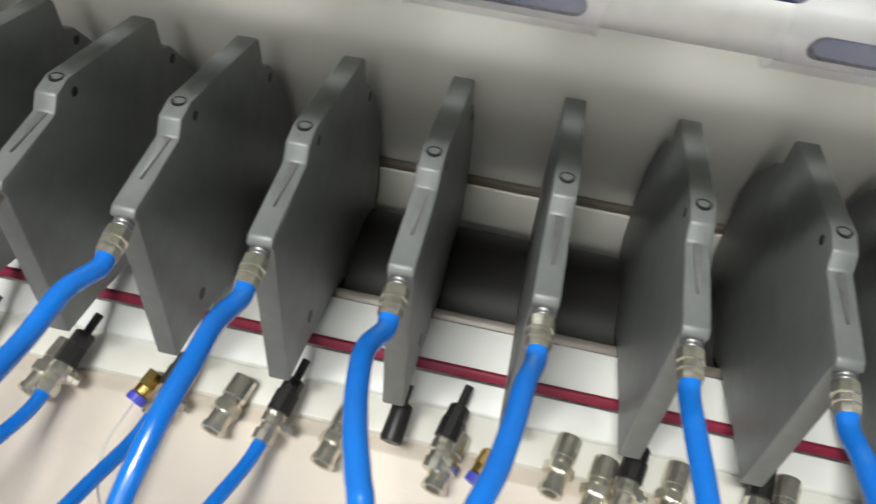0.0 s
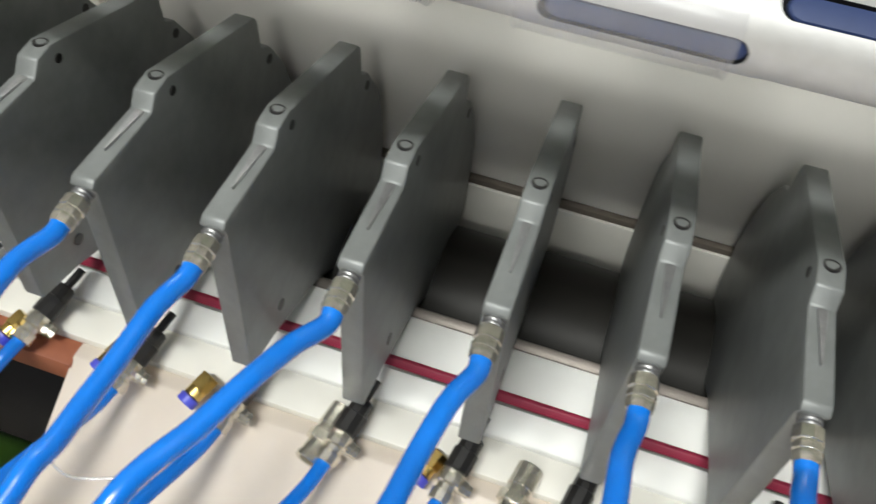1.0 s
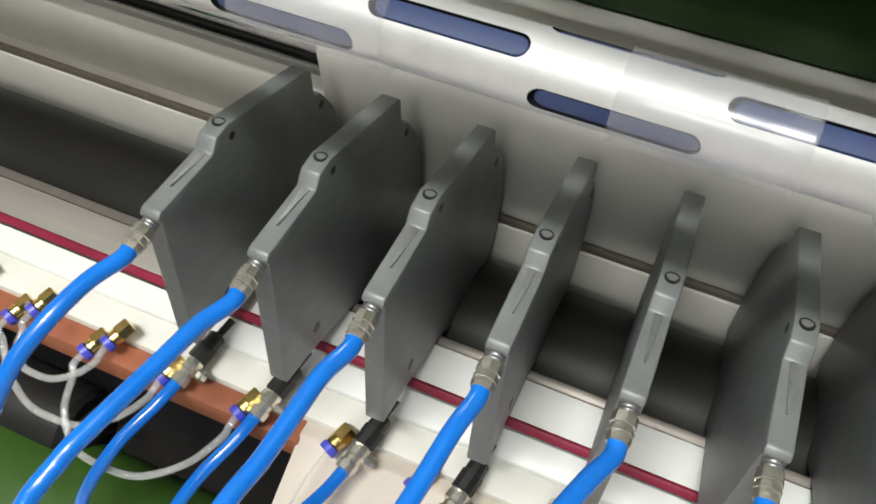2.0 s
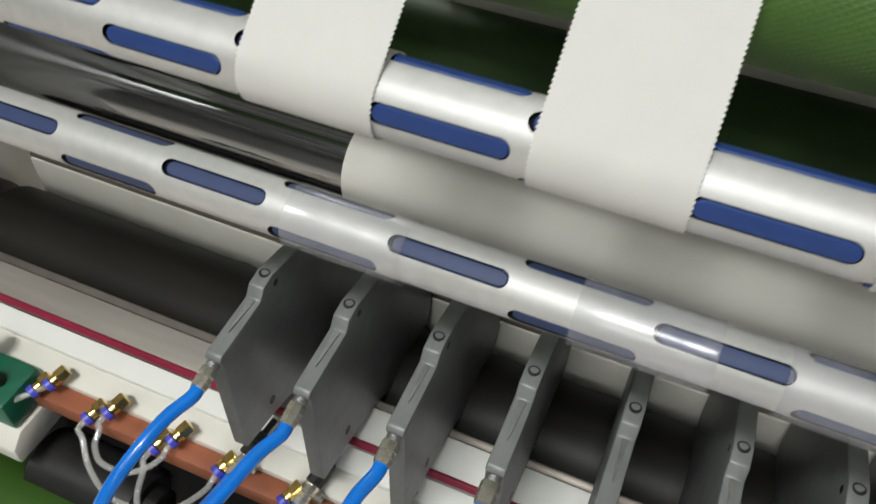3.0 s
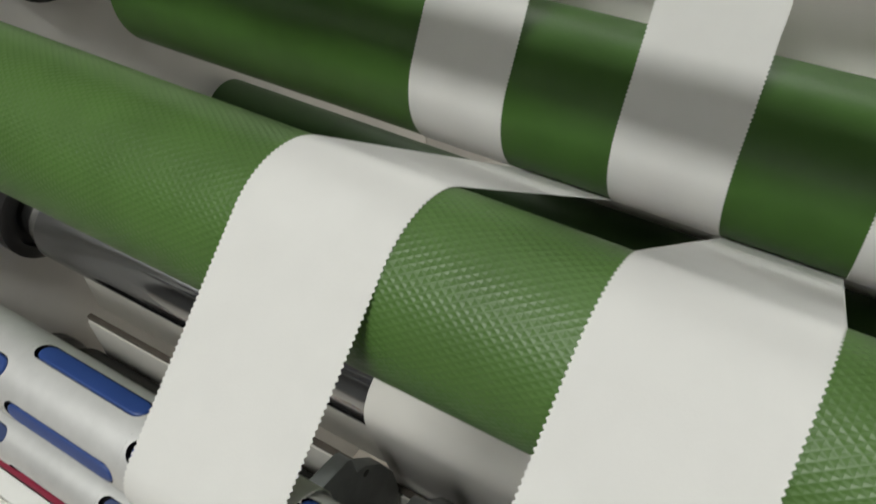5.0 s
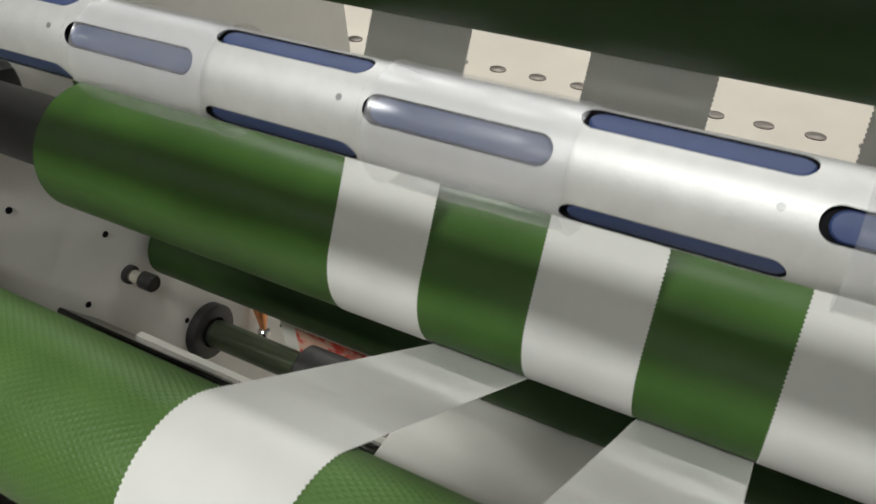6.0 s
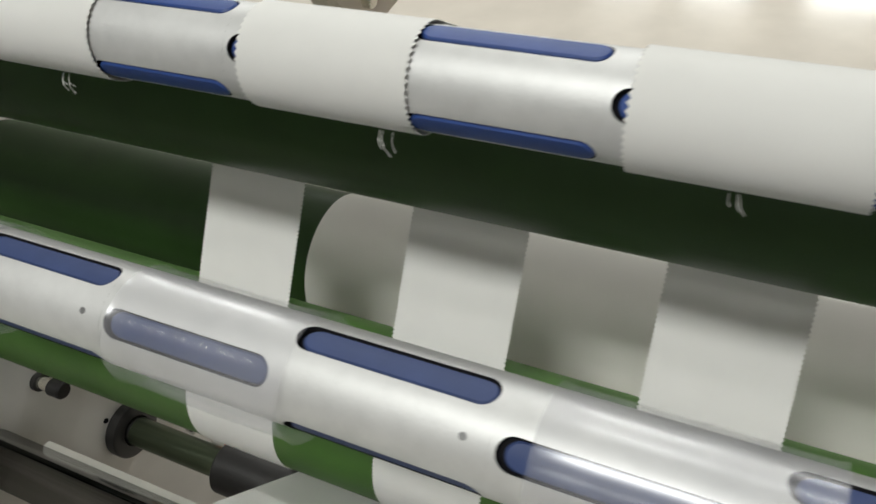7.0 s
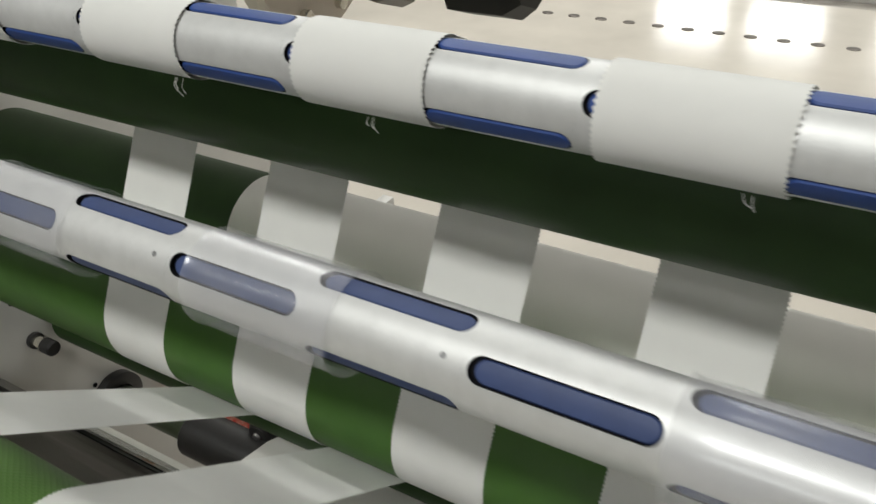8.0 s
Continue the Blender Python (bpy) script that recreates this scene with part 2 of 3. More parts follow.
# ---- setting ----
def setting():
    thing("floor", box(-12, 12, -6, 24, FLOOR_Z - 0.1, FLOOR_Z), M_FLOOR, "glossy beige resin hall floor", "floor", kind="structure")
    thing("ceiling", box(-12, 12, -6, 24, CEIL_Z, CEIL_Z + 0.1), M_CEIL, "plain pale hall ceiling", "ceiling", kind="structure")
    for nm, b in (("wall_north", (-12, 12, 24, 24.15)), ("wall_south", (-12, 12, -6.15, -6)), ("wall_west", (-12.15, -12, -6, 24)), ("wall_east", (12, 12.15, -6, 24))):
        thing(nm, box(b[0], b[1], b[2], b[3], FLOOR_Z, CEIL_Z), M_WALL, "plain painted hall wall", "wall", kind="structure")

    rim = ring_solid([(0.0, 0.030), (0.003, 0.030), (0.0045, 0.027)], 16, "z")
    bmesh.ops.scale(rim, vec=(1, 0.7, 1), verts=rim.verts[:])
    mark = finish(rim, "floor_mark", M_BROWN)
    for yy in (2.24, 3.835):
        for i in range(26):
            ob = new("floor_stud", mark)
            ob.matrix_world = pose(-2.9 + 0.145 * i, yy, FLOOR_Z)
            tagged(ob, "small dark round stud set in the beige floor", "floor stud", "rows of floor studs")


setting()


# ---- rollers ----
def roller(name, axis, x0, x1, material, label, journal=0.012, uv=True, stub=None):
    y, z, r = axis
    th = empty(name, label, "roller", "green guide rollers" if name == "guide_roller" else "", m=pose(0, y, z))
    bm = ring_solid([(x0, r - 0.002), (x0 + 0.0015, r), (x1 - 0.0015, r), (x1, r - 0.002)], 72)
    if uv:
        lay = bm.loops.layers.uv.new("UVMap")
        for fc in bm.faces:
            cen = math.atan2(fc.calc_center_median().z, fc.calc_center_median().y)
            for lp in fc.loops:
                a = math.atan2(lp.vert.co.z, lp.vert.co.y)
                while a - cen > math.pi:
                    a -= 2 * math.pi
                while a - cen < -math.pi:
                    a += 2 * math.pi
                lp[lay].uv = (lp.vert.co.x, a * r)
    part("cover", bm, material, th)
    part("journal", ring_solid([(X_LEFT - 0.04, journal), (x0 - 0.012, journal), (x0 - 0.012, journal + 0.004), (x0, journal + 0.004)], 32), stub or M_BLACK, th, "bright steel end journal" if stub else "black end journal")
    part("journal", ring_solid([(x1, journal + 0.004), (x1 + 0.012, journal + 0.004), (x1 + 0.012, journal), (x1 + 0.03, journal)], 32), M_BLACK, th, "black end journal")
    return th


roller("guide_roller", GUIDE_1, X_LEFT, X_RIGHT, M_GREEN, "green lozenge-textured rubber guide roller under white paper strips")
roller("guide_roller", GUIDE_2, X_LEFT + 0.10, X_RIGHT, M_GREEN2, "wide green rubber roller with paper strips wrapped in front", 0.026)
# upper and rear rollers get the green darkened for shade
roller("guide_roller", GUIDE_3, X_LEFT, X_RIGHT, M_GREEN_SHADED, "green rubber guide roller beneath the upper rewind shaft, shade in its colour")
roller("guide_roller", GUIDE_4, X_LEFT, X_RIGHT, M_GREEN_SHADED, "green rubber roller half covered by the paper web, coloured dark as shade", 0.016)
roller("guide_roller", GUIDE_5, X_LEFT - 0.027, X_RIGHT, M_GREEN_SHADED, "green rubber roller beneath the wide roller, painted dark for shade")
roller("web_roller", WEB_ROLL, X_LEFT, X_RIGHT, M_CHROME, "chromed steel idler roller carrying the paper web", 0.023, stub=M_STEEL)
roller("anvil_roller", ANVIL, X_LEFT, X_RIGHT, M_ANVIL, "blackened steel anvil roller below the knife holders", 0.02)


# ---- rewind shafts with slots and rubber keys ----
def slot_patch(bm, x0, x1, tc, span, r, a, b, depth=0.0022, n=16, rings=5):
    """A piece of the shaft's wall between x0 and x1, span radians wide, with a round-ended slot through its middle."""
    xc, hw, hh = (x0 + x1) / 2, (x1 - x0) / 2, span / 2 * r
    inner, outer = [], []
    for side in (1, -1):
        for i in range(n + 1):
            t = -math.pi / 2 + math.pi * i / n
            inner.append((side * ((a - b) + b * math.cos(t)), side * b * math.sin(t)))
            outer.append((side * hw, side * hh * math.sin(t)))
        for i in range(1, 10):
            f = i / 10
            inner.append((side * (a - b) * (1 - 2 * f), side * b))
            outer.append((side * hw * (1 - 2 * f), side * hh))
    m = len(inner)

    def put(u, v, rad):
        t = tc + v / r
        return bm.verts.new((xc + u, rad * math.cos(t), rad * math.sin(t)))

    loops = [[put(u, v, r - depth) for u, v in inner]]
    for k in range(rings + 1):
        f = k / rings
        loops.append([put(p[0] * (1 - f) + q[0] * f, p[1] * (1 - f) + q[1] * f, r) for p, q in zip(inner, outer)])
    for p, q in zip(loops, loops[1:]):
        for i in range(m):
            j = (i + 1) % m
            bm.faces.new((p[i], p[j], q[j], q[i]))


def key_mesh(r0, r1, a, b, n=10):
    """A round-ended rubber key, curved to the shaft, about theta = 0."""
    bm = bmesh.new()
    out = []
    for side in (1, -1):
        for i in range(n + 1):
            t = -math.pi / 2 + math.pi * i / n
            out.append((side * ((a - b) + b * math.cos(t)), side * b * math.sin(t)))
    lev = [(r0, 1.0), (r1 - 0.0005, 1.0), (r1, 0.86), (r1 + 0.0001, 0.0)]
    loops = []
    for rad, f in lev:
        lp = []
        for u, v in out:
            uu = u - (math.copysign(b, u) * (1 - f) if f < 1 else 0)
            t = v * f / r1
            lp.append(bm.verts.new((uu, rad * math.cos(t), rad * math.sin(t))))
        loops.append(lp)
    m = len(out)
    for p, q in zip(loops, loops[1:]):
        for i in range(m):
            bm.faces.new((p[i], p[(i + 1) % m], q[(i + 1) % m], q[i]))
    bmesh.ops.remove_doubles(bm, verts=bm.verts[:], dist=0.00001)
    return bm


def rewind_shaft(axis, even, odd, proud, label, shift=0.0, cells=(-6, 18), a=0.0275, b=0.0043, screws=False):
    y, z, r = axis
    th = empty("rewind_shaft", label, "air shaft", "slotted rewind shafts", m=pose(shift, y, z))
    bm = bmesh.new()
    for k in range(cells[0], cells[1]):
        angs = [radians(d) for d in (even if k % 2 == 0 else odd)]
        x0, x1 = slit(k), slit(k + 1)
        for i, t in enumerate(angs):
            prv = angs[i - 1] - (2 * math.pi if i == 0 else 0)
            nxt = angs[(i + 1) % 3] + (2 * math.pi if i == 2 else 0)
            lo, hi = (prv + t) / 2, (t + nxt) / 2
            span = 2 * min(t - lo, hi - t)
            slot_patch(bm, x0, x1, t, span, r, a, b)
            for g0, g1 in ((lo, t - span / 2), (t + span / 2, hi)):
                if g1 - g0 > 0.001:
                    ns = 4
                    rows = [[bm.verts.new((xx, r * math.cos(g0 + (g1 - g0) * j / ns), r * math.sin(g0 + (g1 - g0) * j / ns))) for j in range(ns + 1)] for xx in (x0, x1)]
                    for j in range(ns):
                        bm.faces.new((rows[0][j], rows[0][j + 1], rows[1][j + 1], rows[1][j]))
    bmesh.ops.remove_doubles(bm, verts=bm.verts[:], dist=0.000002)
    for fc in bm.faces:
        fc.normal_update()
        c = fc.calc_center_median()
        if fc.normal.dot(Vector((0, c.y, c.z))) < 0 and all(math.hypot(v.co.y, v.co.z) > r - 0.0001 for v in fc.verts):
            fc.normal_flip()
        fc.smooth = True
    me = bpy.data.meshes.new("body")
    bm.to_mesh(me)
    bm.free()
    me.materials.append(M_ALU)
    me.materials.append(M_SHADE_BLACK)
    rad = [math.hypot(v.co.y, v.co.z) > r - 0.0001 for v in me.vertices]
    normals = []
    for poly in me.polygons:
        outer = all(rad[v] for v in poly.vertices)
        # slot walls are painted near-black, standing for the shade in them
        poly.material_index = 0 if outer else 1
        for v in poly.vertices:
            co = me.vertices[v].co
            normals.append((0, co.y / r, co.z / r) if outer else tuple(poly.normal))
    me.normals_split_custom_set(normals)
    new("body", me).parent = th
    part("core", ring_solid([(slit(cells[0]), r - 0.0024), (slit(cells[1]), r - 0.0024)], 32), M_SHADE_BLACK, th, "core painted near-black for the shade inside the slots")
    for end, s in ((slit(cells[0]), -1), (slit(cells[1]), 1)):
        secs = [(end, r), (end + s * 0.01, r), (end + s * 0.012, r * 0.7), (end + s * 0.03, r * 0.7)]
        part("end_stub", ring_solid(secs, 32), M_STEEL, th, "bright steel end stub")
    keys = finish(key_mesh(r - 0.0022, r + proud, a - 0.0012, b - 0.0005), "rubber_key", M_BLUE if proud > 0 else M_BLUE_DULL)
    for k in range(cells[0], cells[1]):
        for d in (even if k % 2 == 0 else odd):
            ob = new("rubber_key", keys)
            ob.parent = th
            ob.matrix_basis = pose((slit(k) + slit(k + 1)) / 2 + 0.0008, 0, 0, d, 0, 0)
    if not screws:
        return th
    dimple = finish(ring_solid([(r - 0.0006, 0.0010), (r + 0.00010, 0.0010)], 14, "z"), "set_screw", M_SCREW)
    for k in range(cells[0], cells[1], 2):
        for d in even:
            ob = new("set_screw", dimple)
            ob.parent = th
            ob.matrix_basis = pose(slit(k) - 0.0065, 0, 0, d - 90 - 3, 0, 0)
    return th


rewind_shaft(SHAFT_1, (2, 122, 242), (64, 188, 306), -0.0007, "lower satin aluminium rewind shaft with blue rubber keys")
rewind_shaft(SHAFT_2, (70, 166, 280), (118, 222, 340), 0.0004, "satin aluminium rewind shaft winding white paper strips, blue keys", -0.0045)
rewind_shaft(SHAFT_3, (21, 141, 261), (91, 204, 326), -0.0004, "satin aluminium rewind shaft with clear film sleeves, blue keys", -0.0075, screws=True)
rewind_shaft(SHAFT_4, (35, 150, 270), (95, 209, 330), 0.0004, "upper satin aluminium rewind shaft winding white paper, blue keys", -0.005)


# ---- paper ----
def serrated(path, x0, x1, pitch=0.0021, depth=0.0009, thick=0.00018, jag=True):
    """A paper ribbon along a (y, z) path, both edges cut to small teeth."""
    pts = [Vector((0, y, z)) for y, z in path]
    dist = [0.0]
    for p, q in zip(pts, pts[1:]):
        dist.append(dist[-1] + (q - p).length)
    step = pitch / 2 if jag else 0.004
    n = max(2, int(dist[-1] / step))
    bm = bmesh.new()
    rows = []
    j = 0
    for i in range(n + 1):
        d = dist[-1] * i / n
        while j < len(dist) - 2 and dist[j + 1] < d:
            j += 1
        f = (d - dist[j]) / max(1e-9, dist[j + 1] - dist[j])
        p = pts[j].lerp(pts[j + 1], f)
        t = (pts[min(j + 2, len(pts) - 1)] - pts[max(j - 1, 0)]).normalized()
        nrm = Vector((0, -t.z, t.y))
        off = (depth if i % 2 else 0.0) if jag else 0.0
        xs = [x0 + off, x0 + (x1 - x0) * 0.33, x0 + (x1 - x0) * 0.67, x1 - (depth - off if jag else 0)]
        rows.append([[bm.verts.new((x, p.y + nrm.y * h, p.z + nrm.z * h)) for x in xs] for h in (-thick / 2, thick / 2)])
    for a, b in zip(rows, rows[1:]):
        for h in (0, 1):
            for k in range(3):
                bm.faces.new((a[h][k], a[h][k + 1], b[h][k + 1], b[h][k]))
        for k in (0, 3):
            bm.faces.new((a[0][k], a[1][k], b[1][k], b[0][k]))
    return bm


def arc(axis, a0, a1, lift=0.0004, n=22):
    y, z, r = axis
    return [(y + (r + lift) * math.cos(radians(a0 + (a1 - a0) * i / n)), z + (r + lift) * math.sin(radians(a0 + (a1 - a0) * i / n))) for i in range(n + 1)]


def strip_path(chain, wound=0.0):
    """chain: rollers as (axis, first angle, last angle); straight runs join them."""
    out = []
    for i, (ax, a0, a1) in enumerate(chain):
        out += arc(ax, a0, a1, wound if i == 0 and wound else 0.0004, 48 if i == 0 else 22)
    return out


PATH_LOW = strip_path([(SHAFT_2, 492, 132), (GUIDE_1, 132, 52), (GUIDE_2, 231, 285)], 0.0012)
PATH_HIGH = strip_path([(SHAFT_4, 415, 55), (GUIDE_3, 62, -28), (GUIDE_2, 152, 285)], 0.0012)
for k in range(0, 17):
    low = k % 2 == 1
    thing("paper_strip", serrated(PATH_LOW if low else PATH_HIGH, slit(k) + 0.0003, slit(k + 1) - 0.0003), M_PAPER,
          "white toothed-edge paper strip " + ("over the lower green roller" if low else "running up to the upper shaft"),
          "paper strip", "slit paper strips", angle=80)

web = [(0.196, -0.30), (0.191, -0.15), (0.188, -0.10)] + strip_path([(WEB_ROLL, 190, 65), (GUIDE_5, 245, 360), (GUIDE_4, 0, 190), (GUIDE_2, -10, -70)])
web_mesh = serrated(web, slit(0), slit(17), jag=False)
for v in web_mesh.verts:
    # the free edge wanders outwards on its way under the rear roller
    if v.co.x < slit(0) + 0.001 and v.co.y > 0.22:
        v.co.x -= 0.036 * min(1.0, (v.co.y - 0.22) / 0.17) * max(0.0, min(1.0, (0.12 - v.co.z) / 0.12))
thing("paper_web", web_mesh, M_WEB, "wide white paper web not yet slit, rising behind the shafts", "paper web", angle=80)


def film(axis, x0, x1, slack, label):
    """A loose tube of clear film: it lies on top of the shaft and hangs below it, its rims a little curled."""
    y, z, r = axis
    bm = bmesh.new()
    n = 56
    loops = []
    for off in (0.0, -0.0003):
        for f in (0.0, 0.02, 0.25, 0.5, 0.75, 0.98, 1.0):
            rim = 0.0005 if f in (0.0, 1.0) else 0.0
            ring = []
            for i in range(n):
                t = 2 * math.pi * i / n
                hang = slack * (0.5 - 0.5 * math.sin(t)) * (1 + 0.10 * math.sin(3 * t + 5 * f))
                rad = r + 0.0009 + off + rim + hang
                ring.append(bm.verts.new((x0 + (x1 - x0) * f, rad * math.cos(t), rad * math.sin(t))))
            loops.append(ring)
    for p, q in [(i, i + 1) for i in range(6)] + [(i, i + 1) for i in range(7, 13)] + [(0, 7), (6, 13)]:
        for i in range(n):
            bm.faces.new((loops[p][i], loops[p][(i + 1) % n], loops[q][(i + 1) % n], loops[q][i]))
    return thing("film_sleeve", bm, M_FILM, label, "film sleeve", "clear film sleeves", m=pose(0, y, z))


for x0, x1 in ((-0.124, -0.068), (-0.010, 0.046), (0.103, 0.161), (0.225, 0.286), (0.389, 0.447), (0.505, 0.563), (0.621, 0.679)):
    film(SHAFT_3, x0, x1, 0.0034, "loose clear plastic film sleeve on the middle slotted shaft")
for x0 in (0.058, 0.1930, 0.2765, 0.400, 0.507, 0.623, 0.739):
    film(SHAFT_1, x0, x0 + 0.0578, 0.0016, "clear plastic film sleeve on the lower slotted shaft")


# ---- knife holders ----
HOLDER = [(0.0, 0.0), (-0.002, 0.004), (0.001, 0.007), (0.044, 0.0085), (0.049, 0.0155), (0.060, 0.0170), (0.138, -0.0005), (0.1415, -0.004), (0.143, -0.022),
          (0.152, -0.027), (0.166, -0.046), (0.176, -0.072), (0.179, -0.100), (0.172, -0.128), (0.155, -0.142), (0.120, -0.146), (0.075, -0.118), (0.030, -0.104), (0.0, -0.098)]


def wedge(outline, z0, z1):
    """A flat body: a closed outline in (x, y) between two heights."""
    bm = bmesh.new()
    a = [bm.verts.new((x, y, z0)) for x, y in outline]
    b = [bm.verts.new((x, y, z1)) for x, y in outline]
    n = len(outline)
    bm.faces.new(a[::-1])
    bm.faces.new(b)
    for i in range(n):
        bm.faces.new((a[i], a[(i + 1) % n], b[(i + 1) % n], b[i]))
    return bm


def knife_holder():
    th = empty("knife_holder", "grey anodised pneumatic knife holder plate with a brass air fitting", "knife holder", "row of knife holders")
    part("plate", prism(HOLDER, -0.0055, 0.0055, 0.0012, 2), M_GREY, th)
    part("groove", wedge([(-0.0003, 0.017), (0.0003, 0.017), (0.0021, 0.0435), (-0.0021, 0.0435)], 0.0070, 0.0090), M_SCREW, th, "tapered dark groove along the top")
    part("screw", ring_solid([(0.0145, 0.0036), (0.0178, 0.0036), (0.0180, 0.0030), (0.0172, 0.0016)], 20, "z"), M_BLACK, th, "black socket screw", m=pose(0, 0.057, -0.0006, -8, 0, 0))
    part("screw", ring_solid([(0.0050, 0.0026), (0.0058, 0.0023)], 20, "x"), M_BLACK, th, "black side screw", m=pose(0, 0.061, 0.0085))
    part("screw", ring_solid([(-0.0058, 0.0023), (-0.0050, 0.0026)], 20, "x"), M_BLACK, th, "black side screw", m=pose(0, 0.061, 0.0085))
    part("screw", ring_solid([(0.0050, 0.0030), (0.0058, 0.0028)], 20, "x"), M_BLACK, th, "black side screw", m=pose(0, 0.150, -0.034))
    part("screw", ring_solid([(0.0050, 0.0036), (0.0058, 0.0033)], 20, "x"), M_BLACK, th, "black side screw", m=pose(0, 0.034, -0.088))
    d = Vector((0, -1.0, -0.12))
    m = along((0, 0.001, 0.0), d)
    part("thread", ring_solid([(-0.001, 0.0041), (0.0012, 0.0046), (0.0020, 0.0042), (0.0032, 0.0046), (0.0040, 0.0042), (0.0052, 0.0046), (0.0064, 0.0040)], 16, "z"), M_SCREW, th, "dark threaded nipple", m=m)
    part("fitting", ring_solid([(0.0058, 0.0042), (0.0062, 0.0054), (0.0112, 0.0056), (0.0116, 0.0050), (0.0126, 0.0050), (0.0130, 0.0055), (0.0150, 0.0054), (0.0152, 0.0051), (0.0170, 0.0053), (0.0195, 0.0047)], 8, "z"),
         M_NICKEL, th, "knurled nickel-plated brass fitting", m=m, angle=25)
    return th


holder = knife_holder()
for i in range(1, 15):
    copy_thing(holder, pose(W * i, 0, 0))

# sideways drift and height of each hose at 40, 60, 80, 95 and 110 mm before the holders
HOSE_RUN = {0: ((-0.006, -0.004), (-0.011, -0.009), (-0.017, -0.020), (-0.024, -0.040), (-0.032, -0.070)),
            1: ((-0.006, -0.003), (-0.011, -0.006), (-0.016, -0.009), (-0.020, -0.012), (-0.024, -0.016)),
            2: ((-0.004, -0.002), (-0.007, -0.007), (-0.010, -0.012), (-0.013, -0.014), (-0.015, -0.018)),
            3: ((-0.003, -0.002), (-0.006, -0.007), (-0.009, -0.011), (-0.010, -0.012), (-0.012, -0.012)),
            4: ((-0.006, 0.003), (-0.013, 0.005), (-0.021, 0.003), (-0.029, 0.001), (-0.034, -0.001)),
            5: ((-0.005, 0.001), (-0.009, -0.002), (-0.011, 0.000), (-0.013, 0.002), (-0.015, 0.003)),
            6: ((-0.003, 0.002), (-0.003, 0.005), (-0.004, 0.006), (-0.006, 0.001), (-0.008, -0.006)),
            7: ((-0.0035, 0.006), (-0.001, 0.013), (0.004, 0.019), (0.009, 0.023), (0.014, 0.025)),
            8: ((-0.003, 0.006), (-0.005, 0.011), (-0.008, 0.015), (-0.012, 0.018), (-0.016, 0.018)),
            9: ((0.000, 0.003), (0.002, 0.006), (0.004, 0.008), (0.006, 0.008), (0.008, 0.006)),
            10: ((0.001, 0.003), (0.003, 0.006), (0.006, 0.008), (0.007, 0.008), (0.008, 0.006))}
PLAIN_RUN = ((-0.003, 0.000), (-0.006, 0.000), (-0.009, -0.003), (-0.012, -0.007), (-0.015, -0.012))
for i in range(0, 15):
    x = W * i
    run = HOSE_RUN.get(i, PLAIN_RUN)
    pts = [(x, -0.0165, -0.0020), (x, -0.024, -0.0026)]
    pts += [(x + d, -y, z) for (d, z), y in zip(run, (0.040, 0.060, 0.080, 0.095, 0.110))]
    pts += [(x + run[-1][0] * 1.2, -0.135, run[-1][1] - 0.014), (x + run[-1][0] * 1.3, -0.158, run[-1][1] - 0.070), (x + run[-1][0] * 1.35, -0.166, run[-1][1] - 0.240)]
    thing("air_hose", sweep(smooth_path(pts, 8), 0.0042), M_TUBE, "glossy bright blue air hose on a brass fitting", "air hose", "blue air hoses")

# ---- beam under the holders ----
beam = empty("beam", "white painted beam with a dark red rubber line", "machine beam")
part("top_plate", prism([(0.0480, -0.1235), (0.074, -0.1205), (0.074, -0.20), (0.0480, -0.20)], 0.006, X_RIGHT, 0.001), M_WHITE, beam)
part("side_band", prism([(0.0480, -0.1245), (0.074, -0.1215), (0.074, -0.20), (0.0480, -0.20)], X_LEFT, 0.0055, 0.001), M_BAND, beam, "dull grey metal band")
part("red_line", prism([(0.0420, -0.1250), (0.0450, -0.1215), (0.0475, -0.1218), (0.0475, -0.128)], X_LEFT, X_RIGHT, 0.0006), M_RED, beam, "dark red rubber line")
part("bevel_plate", prism([(0.0415, -0.126), (0.026, -0.132), (0.026, -0.20), (0.0415, -0.20)], X_LEFT, X_RIGHT, 0.001), M_WHITE, beam)
# brown strip modelled in place of the reflection below the anvil roller
part("reflection_strip", prism([(0.0745, -0.122), (0.080, -0.119), (0.083, -0.124), (0.083, -0.14), (0.0745, -0.14)], X_LEFT, X_RIGHT, 0.0008), M_BROWN, beam, "brown strip standing for a reflection by the anvil")
part("front_plate", prism([(0.0255, -0.134), (0.006, -0.138), (0.006, -0.1605), (0.0255, -0.1605)], X_LEFT, X_RIGHT, 0.001), M_CREAM, beam)
thing("ledge", prism([(0.0055, -0.141), (-0.004, -0.141), (-0.120, -0.215), (-0.120, -0.235), (0.0055, -0.160)], 0.070, X_RIGHT, 0.001), M_LEDGE, "beige painted steel ledge below the knife holders", "machine ledge")
thing("base_bar", box(X_LEFT, 0.0715, -0.010, 0.0055, -0.160, -0.142, 0.001), M_ORANGE, "rust-red primed steel bar along the beam", "machine bar")
# added sheet, near-black in place of the shadowed gap under the beam
thing("gap_shade_panel", box(X_LEFT, X_RIGHT, 0.010, 0.020, FLOOR_Z + 0.02, -0.162), M_SHADE_BLACK, "added near-black panel standing for the shaded gap beneath the beam", "machine panel")
lower = (-0.066, -0.268, 0.05)
roller("guide_roller", lower, X_LEFT + 0.05, X_RIGHT, M_GREEN2, "lower green rubber roller in front of the shaded gap", 0.016)

# rear beam behind the knife holders
rear = empty("rear_beam", "cream crossbeam with a dark brown strip behind the holders", "machine beam")
